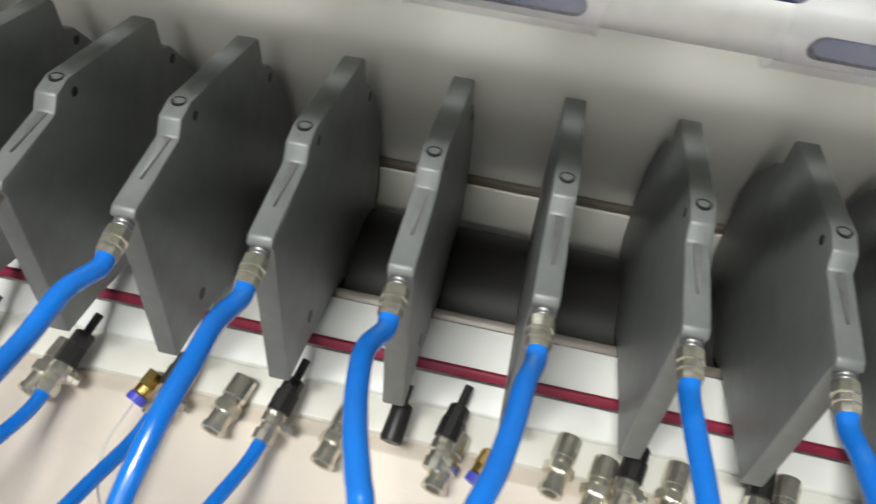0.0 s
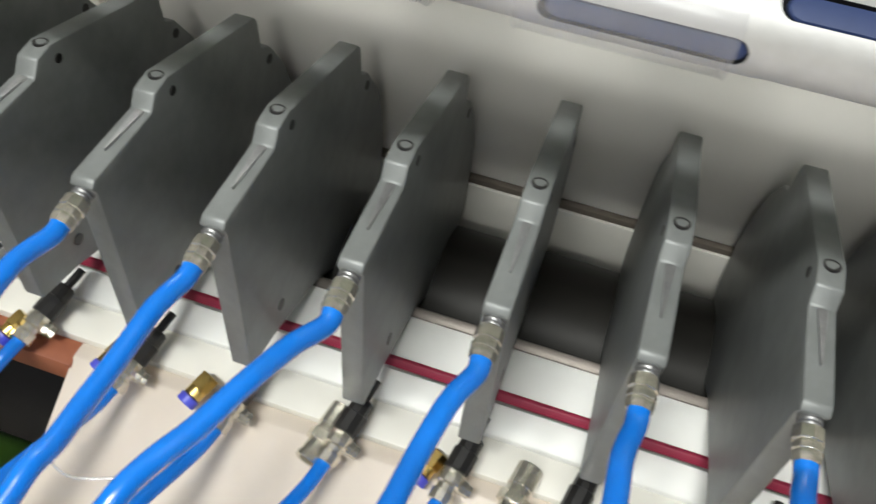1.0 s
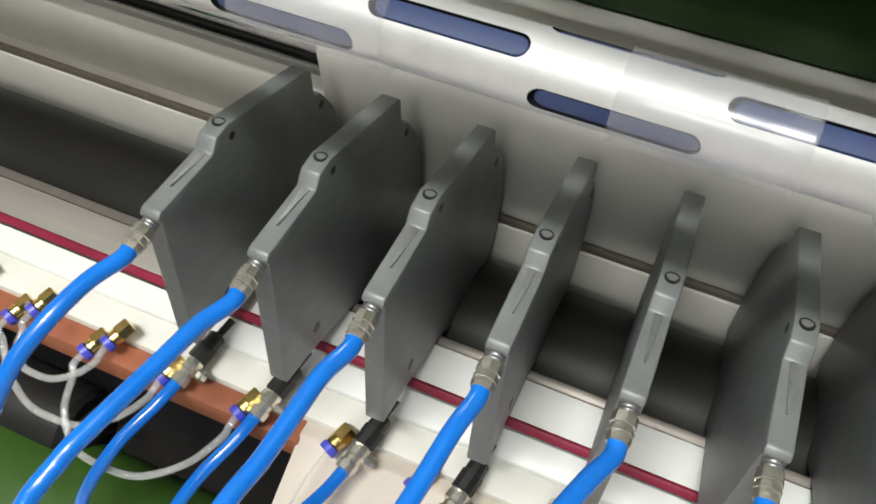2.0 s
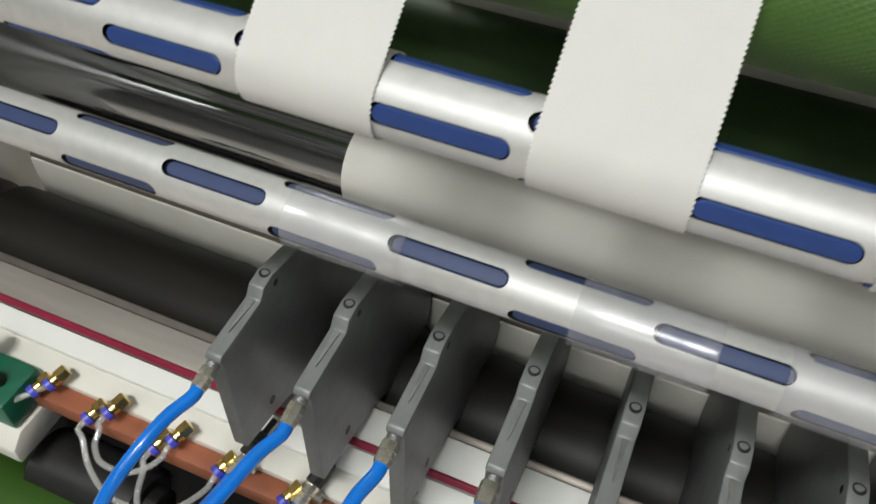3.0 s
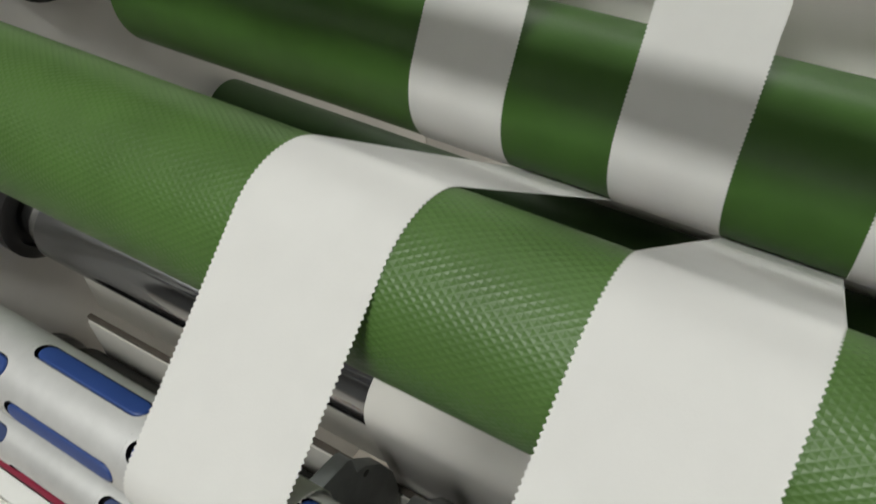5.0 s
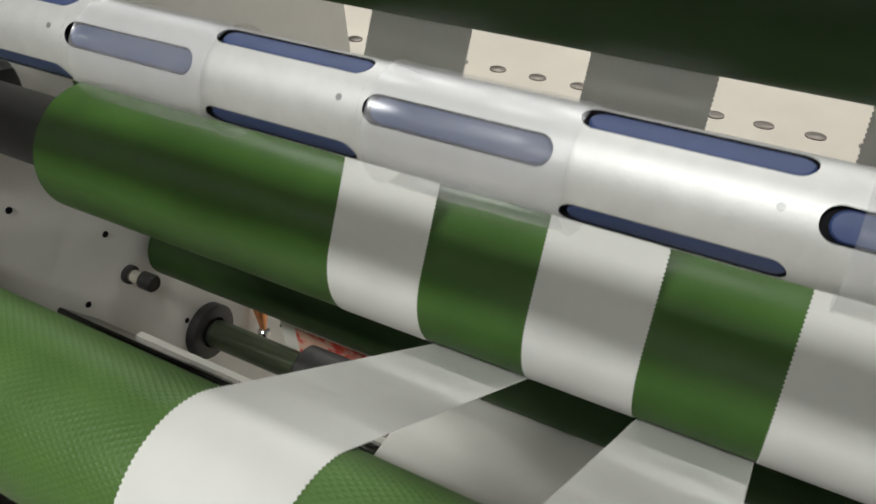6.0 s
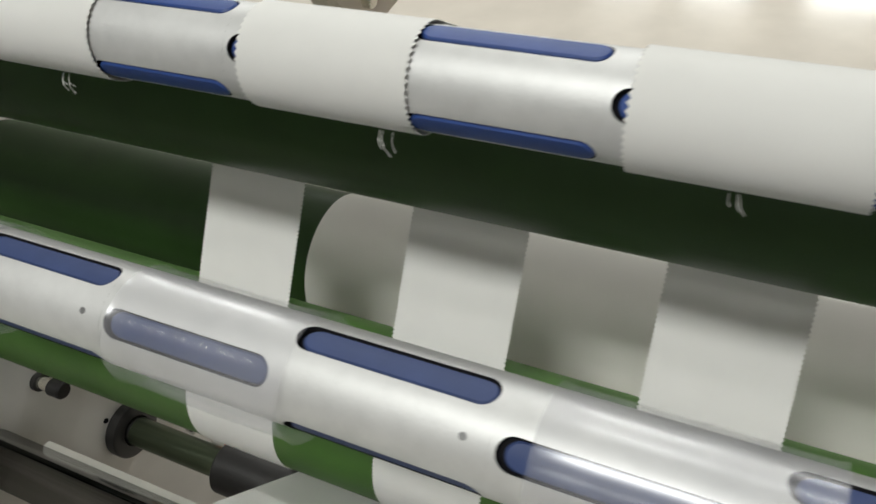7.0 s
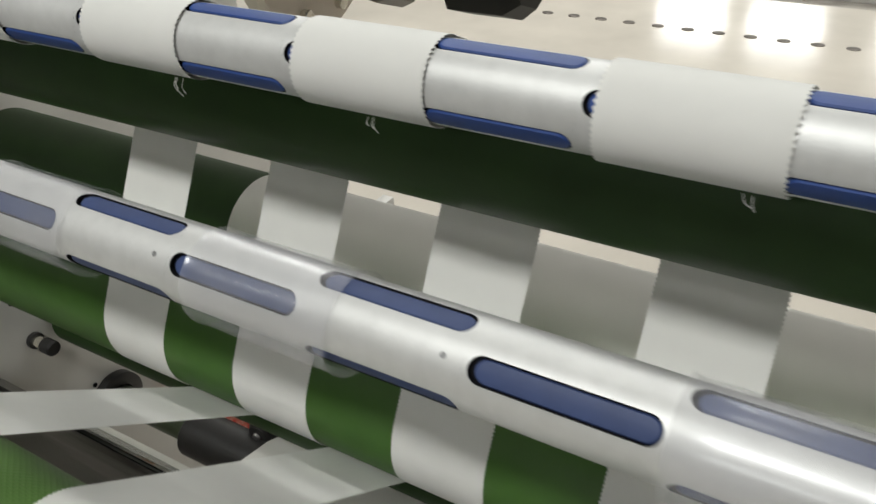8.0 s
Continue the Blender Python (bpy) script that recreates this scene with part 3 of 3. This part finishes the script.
part("upper_plate", box(X_LEFT, X_RIGHT, 0.196, 0.235, -0.112, -0.052, 0.001), M_CREAM, rear)
part("strip", box(X_LEFT, X_RIGHT, 0.1815, 0.1865, -0.1150, -0.1105, 0.0006), M_TAN, rear, "dark brown metal strip")
part("lower_plate", box(X_LEFT, X_RIGHT, 0.1800, 0.1870, -0.240, -0.1155, 0.0008), M_CREAM, rear)

bar = empty("crossbar", "black steel crossbar with a pale upper edge behind the chromed roller", "machine bar")
part("web_plate", prism([(0.292, -0.030), (0.296, -0.028), (0.3262, -0.0715), (0.3262, -0.125), (0.292, -0.125)], FR, X_RIGHT, 0.001), M_DARKSTEEL, bar, "polished dark steel plate")
part("edge_strip", prism([(0.3264, -0.0725), (0.334, -0.0735), (0.334, -0.125), (0.3264, -0.125)], X_LEFT + 0.01, X_RIGHT, 0.001), M_CREAM, bar, "pale painted edge strip")

# ---- air fittings along the beam ----
def bulkhead():
    """A nickel-plated union: knurled body, hexagon, open ring at the mouth."""
    th = empty("air_union", "nickel-plated bulkhead air union on the ledge", "air fitting", "nickel air unions")
    part("body", ring_solid([(0, 0.0068), (0.012, 0.0068), (0.0125, 0.0062), (0.016, 0.0062)], 14, "z"), M_NICKEL, th, angle=25)
    part("hexagon", ring_solid([(0.016, 0.0078), (0.0165, 0.0082), (0.0215, 0.0082), (0.022, 0.0078)], 6, "z"), M_NICKEL, th, angle=25)
    mouth = part("mouth", ring_solid([(0.022, 0.0058), (0.029, 0.0058), (0.0295, 0.0066), (0.0325, 0.0066), (0.033, 0.006), (0.0326, 0.0042), (0.026, 0.0040)], 24, "z"), M_NICKEL, th, "bright open ring", angle=25)
    part("bore", ring_solid([(0.0255, 0.0042), (0.0262, 0.0042)], 20, "z"), M_SHADE_BLACK, mouth, "disc painted dark as the shade in the bore")
    return th


def valve():
    """A flow valve: black ribbed knob on a nickel body."""
    th = empty("flow_valve", "small nickel flow valve with a black knob", "flow valve", "flow valves below the holders")
    part("stem", ring_solid([(-0.012, 0.0024), (0.0, 0.0024)], 14, "z"), M_BLACK, th, "thin black stem")
    part("knob", ring_solid([(0, 0.0046), (0.001, 0.0056), (0.008, 0.0058), (0.0084, 0.0066), (0.019, 0.0066), (0.0195, 0.006)], 10, "z"), M_BLACK, th, "black ribbed knob", angle=20)
    body = part("body", ring_solid([(0.0195, 0.0056), (0.022, 0.0064), (0.0265, 0.0064), (0.0275, 0.005), (0.0305, 0.005), (0.031, 0.0062), (0.0365, 0.0060), (0.037, 0.0048)], 10, "z"), M_NICKEL, th, angle=25)
    part("side_port", ring_solid([(0, 0.0042), (0.008, 0.0042), (0.0085, 0.0036), (0.0115, 0.0036)], 8, "z"), M_NICKEL, body, "side port", m=pose(0, 0, 0.024, 90, 0, 60), angle=25)
    return th


def push_fitting():
    """A brass push-in fitting with a violet-blue release ring."""
    th = empty("push_fitting", "brass push-in fitting with a violet-blue release ring", "air fitting", "brass push-in fittings")
    part("hexagon", ring_solid([(-0.004, 0.0052), (-0.0035, 0.0058), (0.0045, 0.0058), (0.005, 0.0052)], 6, "z"), M_BRASS, th, angle=25)
    collar = part("collar", ring_solid([(0.005, 0.0049), (0.0095, 0.0049), (0.010, 0.0045)], 20, "z"), M_BRASS, th)
    part("release_ring", ring_solid([(0.010, 0.0040), (0.0105, 0.0055), (0.0145, 0.0055), (0.015, 0.005)], 20, "z"), M_RING, collar, "violet-blue plastic ring")
    return th


def place(src, used, m):
    if not used:
        used.append(1)
        src.matrix_world = m
        return src
    return copy_thing(src, m)


FWD = Vector((-0.22, -1.0, -0.10))
u_src, u_used = bulkhead(), []
for x, y in ((0.222, 0.012), (0.322, 0.014), (0.382, 0.010), (0.440, 0.010), (0.498, 0.022), (0.518, 0.014), (0.556, 0.020), (0.612, 0.026), (0.672, 0.020), (0.730, 0.020)):
    place(u_src, u_used, along((x, y, -0.130), FWD))
v_src, v_used = valve(), []
for x, y in ((0.000, 0.024), (0.053, 0.024), (0.114, 0.016), (0.174, 0.014), (0.232, 0.016), (0.291, 0.016), (0.350, 0.016), (0.438, 0.022), (0.533, 0.022), (0.598, 0.028), (0.655, 0.022)):
    m = along((x, y, -0.122), Vector((-0.20, -0.95, -0.22)))
    place(v_src, v_used, m)
    if x < 0.4:
        e = m @ Vector((0, 0, 0.036))
        pts = [e, e + Vector((-0.004, -0.016, -0.004)), e + Vector((-0.016, -0.045, -0.018)), e + Vector((-0.030, -0.070, -0.055)), e + Vector((-0.04, -0.085, -0.12)), e + Vector((-0.04, -0.085, -0.22))]
        if x > 0.08:
            pts = [e, e + Vector((-0.004, -0.016, -0.001)), e + Vector((-0.014, -0.050, 0.004)), e + Vector((-0.028, -0.090, 0.002)), e + Vector((-0.04, -0.125, -0.02)), e + Vector((-0.05, -0.150, -0.10))]
        thing("air_hose", sweep(smooth_path(pts, 8), 0.0039), M_TUBE, "thin glossy blue air hose from a flow valve", "air hose", "blue air hoses")
for x, y in ((0.409, 0.014),):
    kn = empty("rubber_plug", "black rubber plug under a knife holder", "plug")
    kn.matrix_world = along((x, y, -0.118), Vector((-0.10, -0.95, -0.3)))
    part("stem", ring_solid([(-0.010, 0.0022), (0.0, 0.0022)], 12, "z"), M_BLACK, kn)
    part("cap", ring_solid([(0, 0.0042), (0.001, 0.0054), (0.019, 0.0060), (0.021, 0.0052)], 20, "z"), M_BLACK, kn)

p_src, p_used = push_fitting(), []
RINGS = []
for x, y, z in ((-0.166, 0.008, -0.126), (-0.176, 0.000, -0.130), (-0.111, 0.006, -0.126), (-0.124, -0.002, -0.130), (-0.055, 0.006, -0.126), (-0.066, -0.003, -0.130),
                (-0.013, 0.000, -0.128), (0.040, -0.001, -0.128), (0.097, 0.002, -0.130), (0.149, 0.001, -0.130), (0.275, 0.002, -0.130), (0.458, 0.000, -0.130)):
    m = along((x, y, z), Vector((-0.35, -0.80, -0.25)))
    place(p_src, p_used, m)
    RINGS.append(m @ Vector((0, 0, 0.013)))


def clear_hose(pts, r=0.0023):
    thing("clear_hose", sweep(smooth_path(pts, 10), r, 12), M_CLEAR, "thin clear plastic air hose hanging in a loop", "air hose", "clear air hoses")


def sag(a, b, depth, fwd, swing=0.0):
    a, b = Vector(a), Vector(b)
    out = [a, a + Vector((-0.003, -0.008, -0.004))]
    for f in (0.03, 0.14, 0.32, 0.5, 0.68, 0.86, 0.97):
        s = 1 - abs(2 * f - 1) ** 2.6
        out.append(a.lerp(b, f) + Vector((-swing * s * (1 - f), -fwd * s - 0.008, -depth * s - 0.004)))
    return out + [b + Vector((-0.001, -0.008, -0.003)), b]


clear_hose(sag(RINGS[2], RINGS[4], 0.010, 0.022, 0.012))
clear_hose(sag(RINGS[3], RINGS[6], 0.020, 0.030))
clear_hose(sag(RINGS[5], RINGS[7], 0.026, 0.040, 0.022))
clear_hose([RINGS[0], RINGS[0] + Vector((-0.02, -0.02, -0.006)), RINGS[0] + Vector((-0.05, -0.045, -0.02)), RINGS[0] + Vector((-0.08, -0.06, -0.06)), RINGS[0] + Vector((-0.09, -0.06, -0.14))])
clear_hose([RINGS[8], RINGS[8] + Vector((-0.004, -0.022, -0.003)), RINGS[8] + Vector((-0.002, -0.045, -0.006)), RINGS[8] + Vector((0.016, -0.055, -0.0065)), RINGS[8] + Vector((0.04, -0.048, -0.0065))], 0.0008)
clear_hose([RINGS[10], RINGS[10] + Vector((-0.004, -0.03, -0.003)), RINGS[10] + Vector((0.006, -0.055, -0.0065)), RINGS[10] + Vector((0.03, -0.075, -0.0065))], 0.0008)

vb = empty("valve_box", "dark green valve box with a black knob", "valve box")
part("housing", box(-0.262, -0.188, -0.034, 0.0055, -0.160, -0.128, 0.003), M_PCB, vb)
part("knob", ring_solid([(0, 0.007), (0.018, 0.008), (0.020, 0.006)], 16, "z"), M_BLACK, vb, "black knob", m=along((-0.232, 0.000, -0.128), (0.2, 0.3, 1)))
part("knob", ring_solid([(0, 0.006), (0.012, 0.006), (0.013, 0.005)], 16, "z"), M_BLACK, vb, "black knob", m=along((-0.206, -0.016, -0.128), (0.0, -0.3, 1)))
thing("bracket", prism([(-0.046, -0.190), (-0.046, -0.172), (-0.034, -0.1612), (0.0055, -0.1612), (0.0055, -0.190)], -0.262, -0.185, 0.002), M_CREAM, "cream painted steel bracket under the valve box", "machine bracket")
motor = empty("motor", "black round motor housing in shade below the beam", "motor")
part("housing", ring_solid([(-0.20, 0.026), (-0.196, 0.030), (-0.10, 0.030), (-0.096, 0.026)], 32), M_BLACK, motor, m=pose(0, -0.022, -0.236))
part("end_cap", ring_solid([(-0.0955, 0.018), (-0.085, 0.018), (-0.083, 0.014)], 24), M_BLACK, motor, m=pose(0, -0.022, -0.236))

# ---- side frames ----

def side_panel(x0, x1):
    th = empty("side_frame", "pale painted steel side frame of the slitting machine", "machine frame")
    part("panel", box(x0, x1, -0.02, 0.80, FLOOR_Z, 0.42, 0.002), M_FRAME, th)
    part("rear_panel", box(x0, x1, 0.802, 1.10, FLOOR_Z, -0.25, 0.002), M_FRAME, th)
    return th


left = side_panel(FR - 0.025, FR)
right = side_panel(X_RIGHT + 0.04, X_RIGHT + 0.065)
bolt = finish(ring_solid([(0, 0.0075), (0.006, 0.0075), (0.007, 0.0065), (0.0045, 0.0036)], 20), "bolt", M_BLACK)
# flat discs painted with the darkness inside drilled holes
hole = finish(ring_solid([(0, 0.0032), (0.0012, 0.0030)], 16), "hole", M_SHADE_BLACK)
for y, z in ((0.250, 0.060), (0.470, 0.060), (0.520, -0.120)):
    ob = new("bolt", bolt)
    ob.parent = left
    ob.matrix_basis = pose(FR, y, z)
for y, z in ((0.295, 0.088), (0.369, 0.006), (0.422, -0.163), (0.323, -0.049), (0.560, -0.300)):
    ob = new("hole", hole)
    ob.parent = left
    ob.matrix_basis = pose(FR, y, z)
for y, z, r, hole_r in ((0.205, -0.013, 0.042, 0.031), (0.2995, 0.190, 0.046, 0.025), (0.443, -0.197, 0.034, 0.019), (0.128, -0.175, 0.05, 0.028), (0.1, 0.25, 0.03, 0.017)):
    part("bearing", ring_solid([(FR, r), (FR + 0.012, r), (FR + 0.014, r - 0.003), (FR + 0.014, hole_r), (FR + 0.006, hole_r - 0.001)], 40), M_BLACK, left, "black round bearing housing", m=pose(0, y, z))

# thin roller, rails and oil cup between the frames, below the wide roller
th = roller("guide_roller", (0.443, -0.197, 0.017), FR + 0.016, X_RIGHT, M_THINROLL, "thin green roller with a darker sleeve in shade", 0.012, uv=False)
part("sleeve", ring_solid([(-0.24, 0.028), (-0.238, 0.030), (X_RIGHT - 0.05, 0.030)], 40), M_BLACK, th, "dark sleeve on the thin roller")
cup = empty("oil_nozzle", "copper oil nozzle with a bright nickel tip on the side frame", "oil nozzle")
M_COPPER = mat("copper", (0.72, 0.32, 0.14), 0.28, 1.0, 0.08, 100)
part("stem", ring_solid([(0, 0.005), (0.016, 0.005)], 16), M_COPPER, cup, m=pose(FR, 0.519, -0.222))
part("cone", ring_solid([(0.006, 0.0085), (0.004, 0.0095), (-0.004, 0.0095), (-0.034, 0.0040), (-0.036, 0.0036)], 24, "z"), M_COPPER, cup, m=pose(FR + 0.016, 0.519, -0.222, -8, 0, 0))
part("tip", ring_solid([(-0.034, 0.0050), (-0.037, 0.0080), (-0.046, 0.0085), (-0.049, 0.0060), (-0.056, 0.0030)], 20, "z"), M_STEEL, cup, "bright nickel tip", m=pose(FR + 0.016, 0.519, -0.222, -8, 0, 0))
stud = empty("frame_stud", "black capped stud with a bright spacer on the side frame", "stud")
part("flange", ring_solid([(0, 0.0100), (0.005, 0.0100), (0.006, 0.0090)], 24), M_BLACK, stud, m=pose(FR, 0.376, -0.052))
part("spacer", ring_solid([(0.006, 0.0068), (0.020, 0.0068)], 24), M_NICKEL, stud, "bright nickel spacer", m=pose(FR, 0.376, -0.052))
part("cap", ring_solid([(0.020, 0.0080), (0.021, 0.0092), (0.035, 0.0092), (0.037, 0.0075), (0.037, 0.003)], 24), M_BLACK, stud, m=pose(FR, 0.376, -0.052))

M_REDTAPE = mat("red_mottled", (0.75, 0.10, 0.06), 0.5, 0.0, 0.05, 75)
tape_ramp = [n for n in M_REDTAPE.node_tree.nodes if n.type == "VALTORGB"][0].color_ramp
tape_ramp.elements[0].color, tape_ramp.elements[1].color = (0.80, 0.075, 0.05, 1), (0.88, 0.55, 0.42, 1)
tape_ramp.elements[0].position, tape_ramp.elements[1].position = 0.52, 0.60
PLATE_Y = 0.480
tie = empty("mounting_plate", "cream steel mounting plate with a mottled red sticker", "machine plate")
part("plate", box(-0.300, -0.128, PLATE_Y, PLATE_Y + 0.010, -0.262, -0.174, 0.002), M_CREAM, tie)
part("sticker", box(-0.276, -0.172, PLATE_Y - 0.0018, PLATE_Y - 0.0005, -0.228, -0.180), M_REDTAPE, tie, "mottled red and white paper sticker")
clamp = empty("clamp_knob", "black clamping knob beside the red sticker, with an added block for shade", "knob")
# made-up black box where there is only space in shade
part("block", box(-0.127, -0.050, PLATE_Y - 0.020, PLATE_Y + 0.030, -0.262, -0.110, 0.004), M_BLACK, clamp, "added black block standing for shaded space")
part("cap", ring_solid([(0.0, 0.014), (-0.004, 0.0165), (-0.020, 0.0165), (-0.024, 0.013), (-0.025, 0.004)], 28, "y"), M_BLACK, clamp, m=pose(-0.140, PLATE_Y - 0.001, -0.166))
part("pin", ring_solid([(-0.0245, 0.005), (-0.028, 0.0045)], 16, "y"), M_STEEL, clamp, "small bright pin", m=pose(-0.140, PLATE_Y - 0.001, -0.166))

# ---- loose fibres under the upper paper rolls ----
random.seed(11)
for k in range(0, 12, 2):
    xc = slit(k) + W * (0.15 + 0.7 * random.random())
    for j in range(random.choice((2, 3, 4))):
        x = xc + 0.007 * (random.random() - 0.5)
        y0, z0 = SHAFT_4[0] - 0.006, SHAFT_4[1] - 0.0162
        ln, sw = 0.003 + 0.005 * random.random(), 0.003 * (random.random() + 0.2)
        thing("paper_thread", sweep(smooth_path([(x, y0, z0), (x + sw * 0.4, y0 - 0.002, z0 - ln * 0.5), (x + sw, y0 - 0.0015, z0 - ln)], 5), 0.00014, 6), M_PAPER, "loose white paper thread under a paper roll", "paper thread", "loose paper threads")

# ---- further machine parts behind the top shaft ----
chuck = empty("unwind_shaft", "brown steel unwind shaft with a tan bolted flange", "unwind shaft")
CH = pose(0, 0.570, 0.372)
part("shaft", ring_solid([(FR, 0.014), (X_RIGHT + 0.04, 0.014)], 24), M_STEEL, chuck, m=CH)
flange = part("flange", ring_solid([(-0.066, 0.078), (-0.062, 0.082), (-0.048, 0.082), (-0.044, 0.078), (-0.044, 0.050), (-0.040, 0.046)], 56), M_LEDGE, chuck, "tan painted flange", m=CH)
for d in range(0, 360, 45):
    part("bolt", ring_solid([(-0.044, 0.006), (-0.038, 0.006), (-0.037, 0.005)], 12), M_NICKEL, flange, "small bright bolt", m=pose(0, 0.064 * math.cos(radians(d + 20)), 0.064 * math.sin(radians(d + 20))))
part("collar", ring_solid([(-0.040, 0.040), (-0.004, 0.042), (0.040, 0.050), (0.052, 0.044)], 8), M_BROWN, chuck, "brown eight-sided collar", m=CH, angle=20)
part("cone", ring_solid([(0.098, 0.040), (0.104, 0.048), (0.150, 0.048), (0.162, 0.038)], 8), M_ANVIL, chuck, "dark eight-sided cone", m=CH, angle=20)


def motions():
    """Nothing but the camera moves in this place."""


motions()
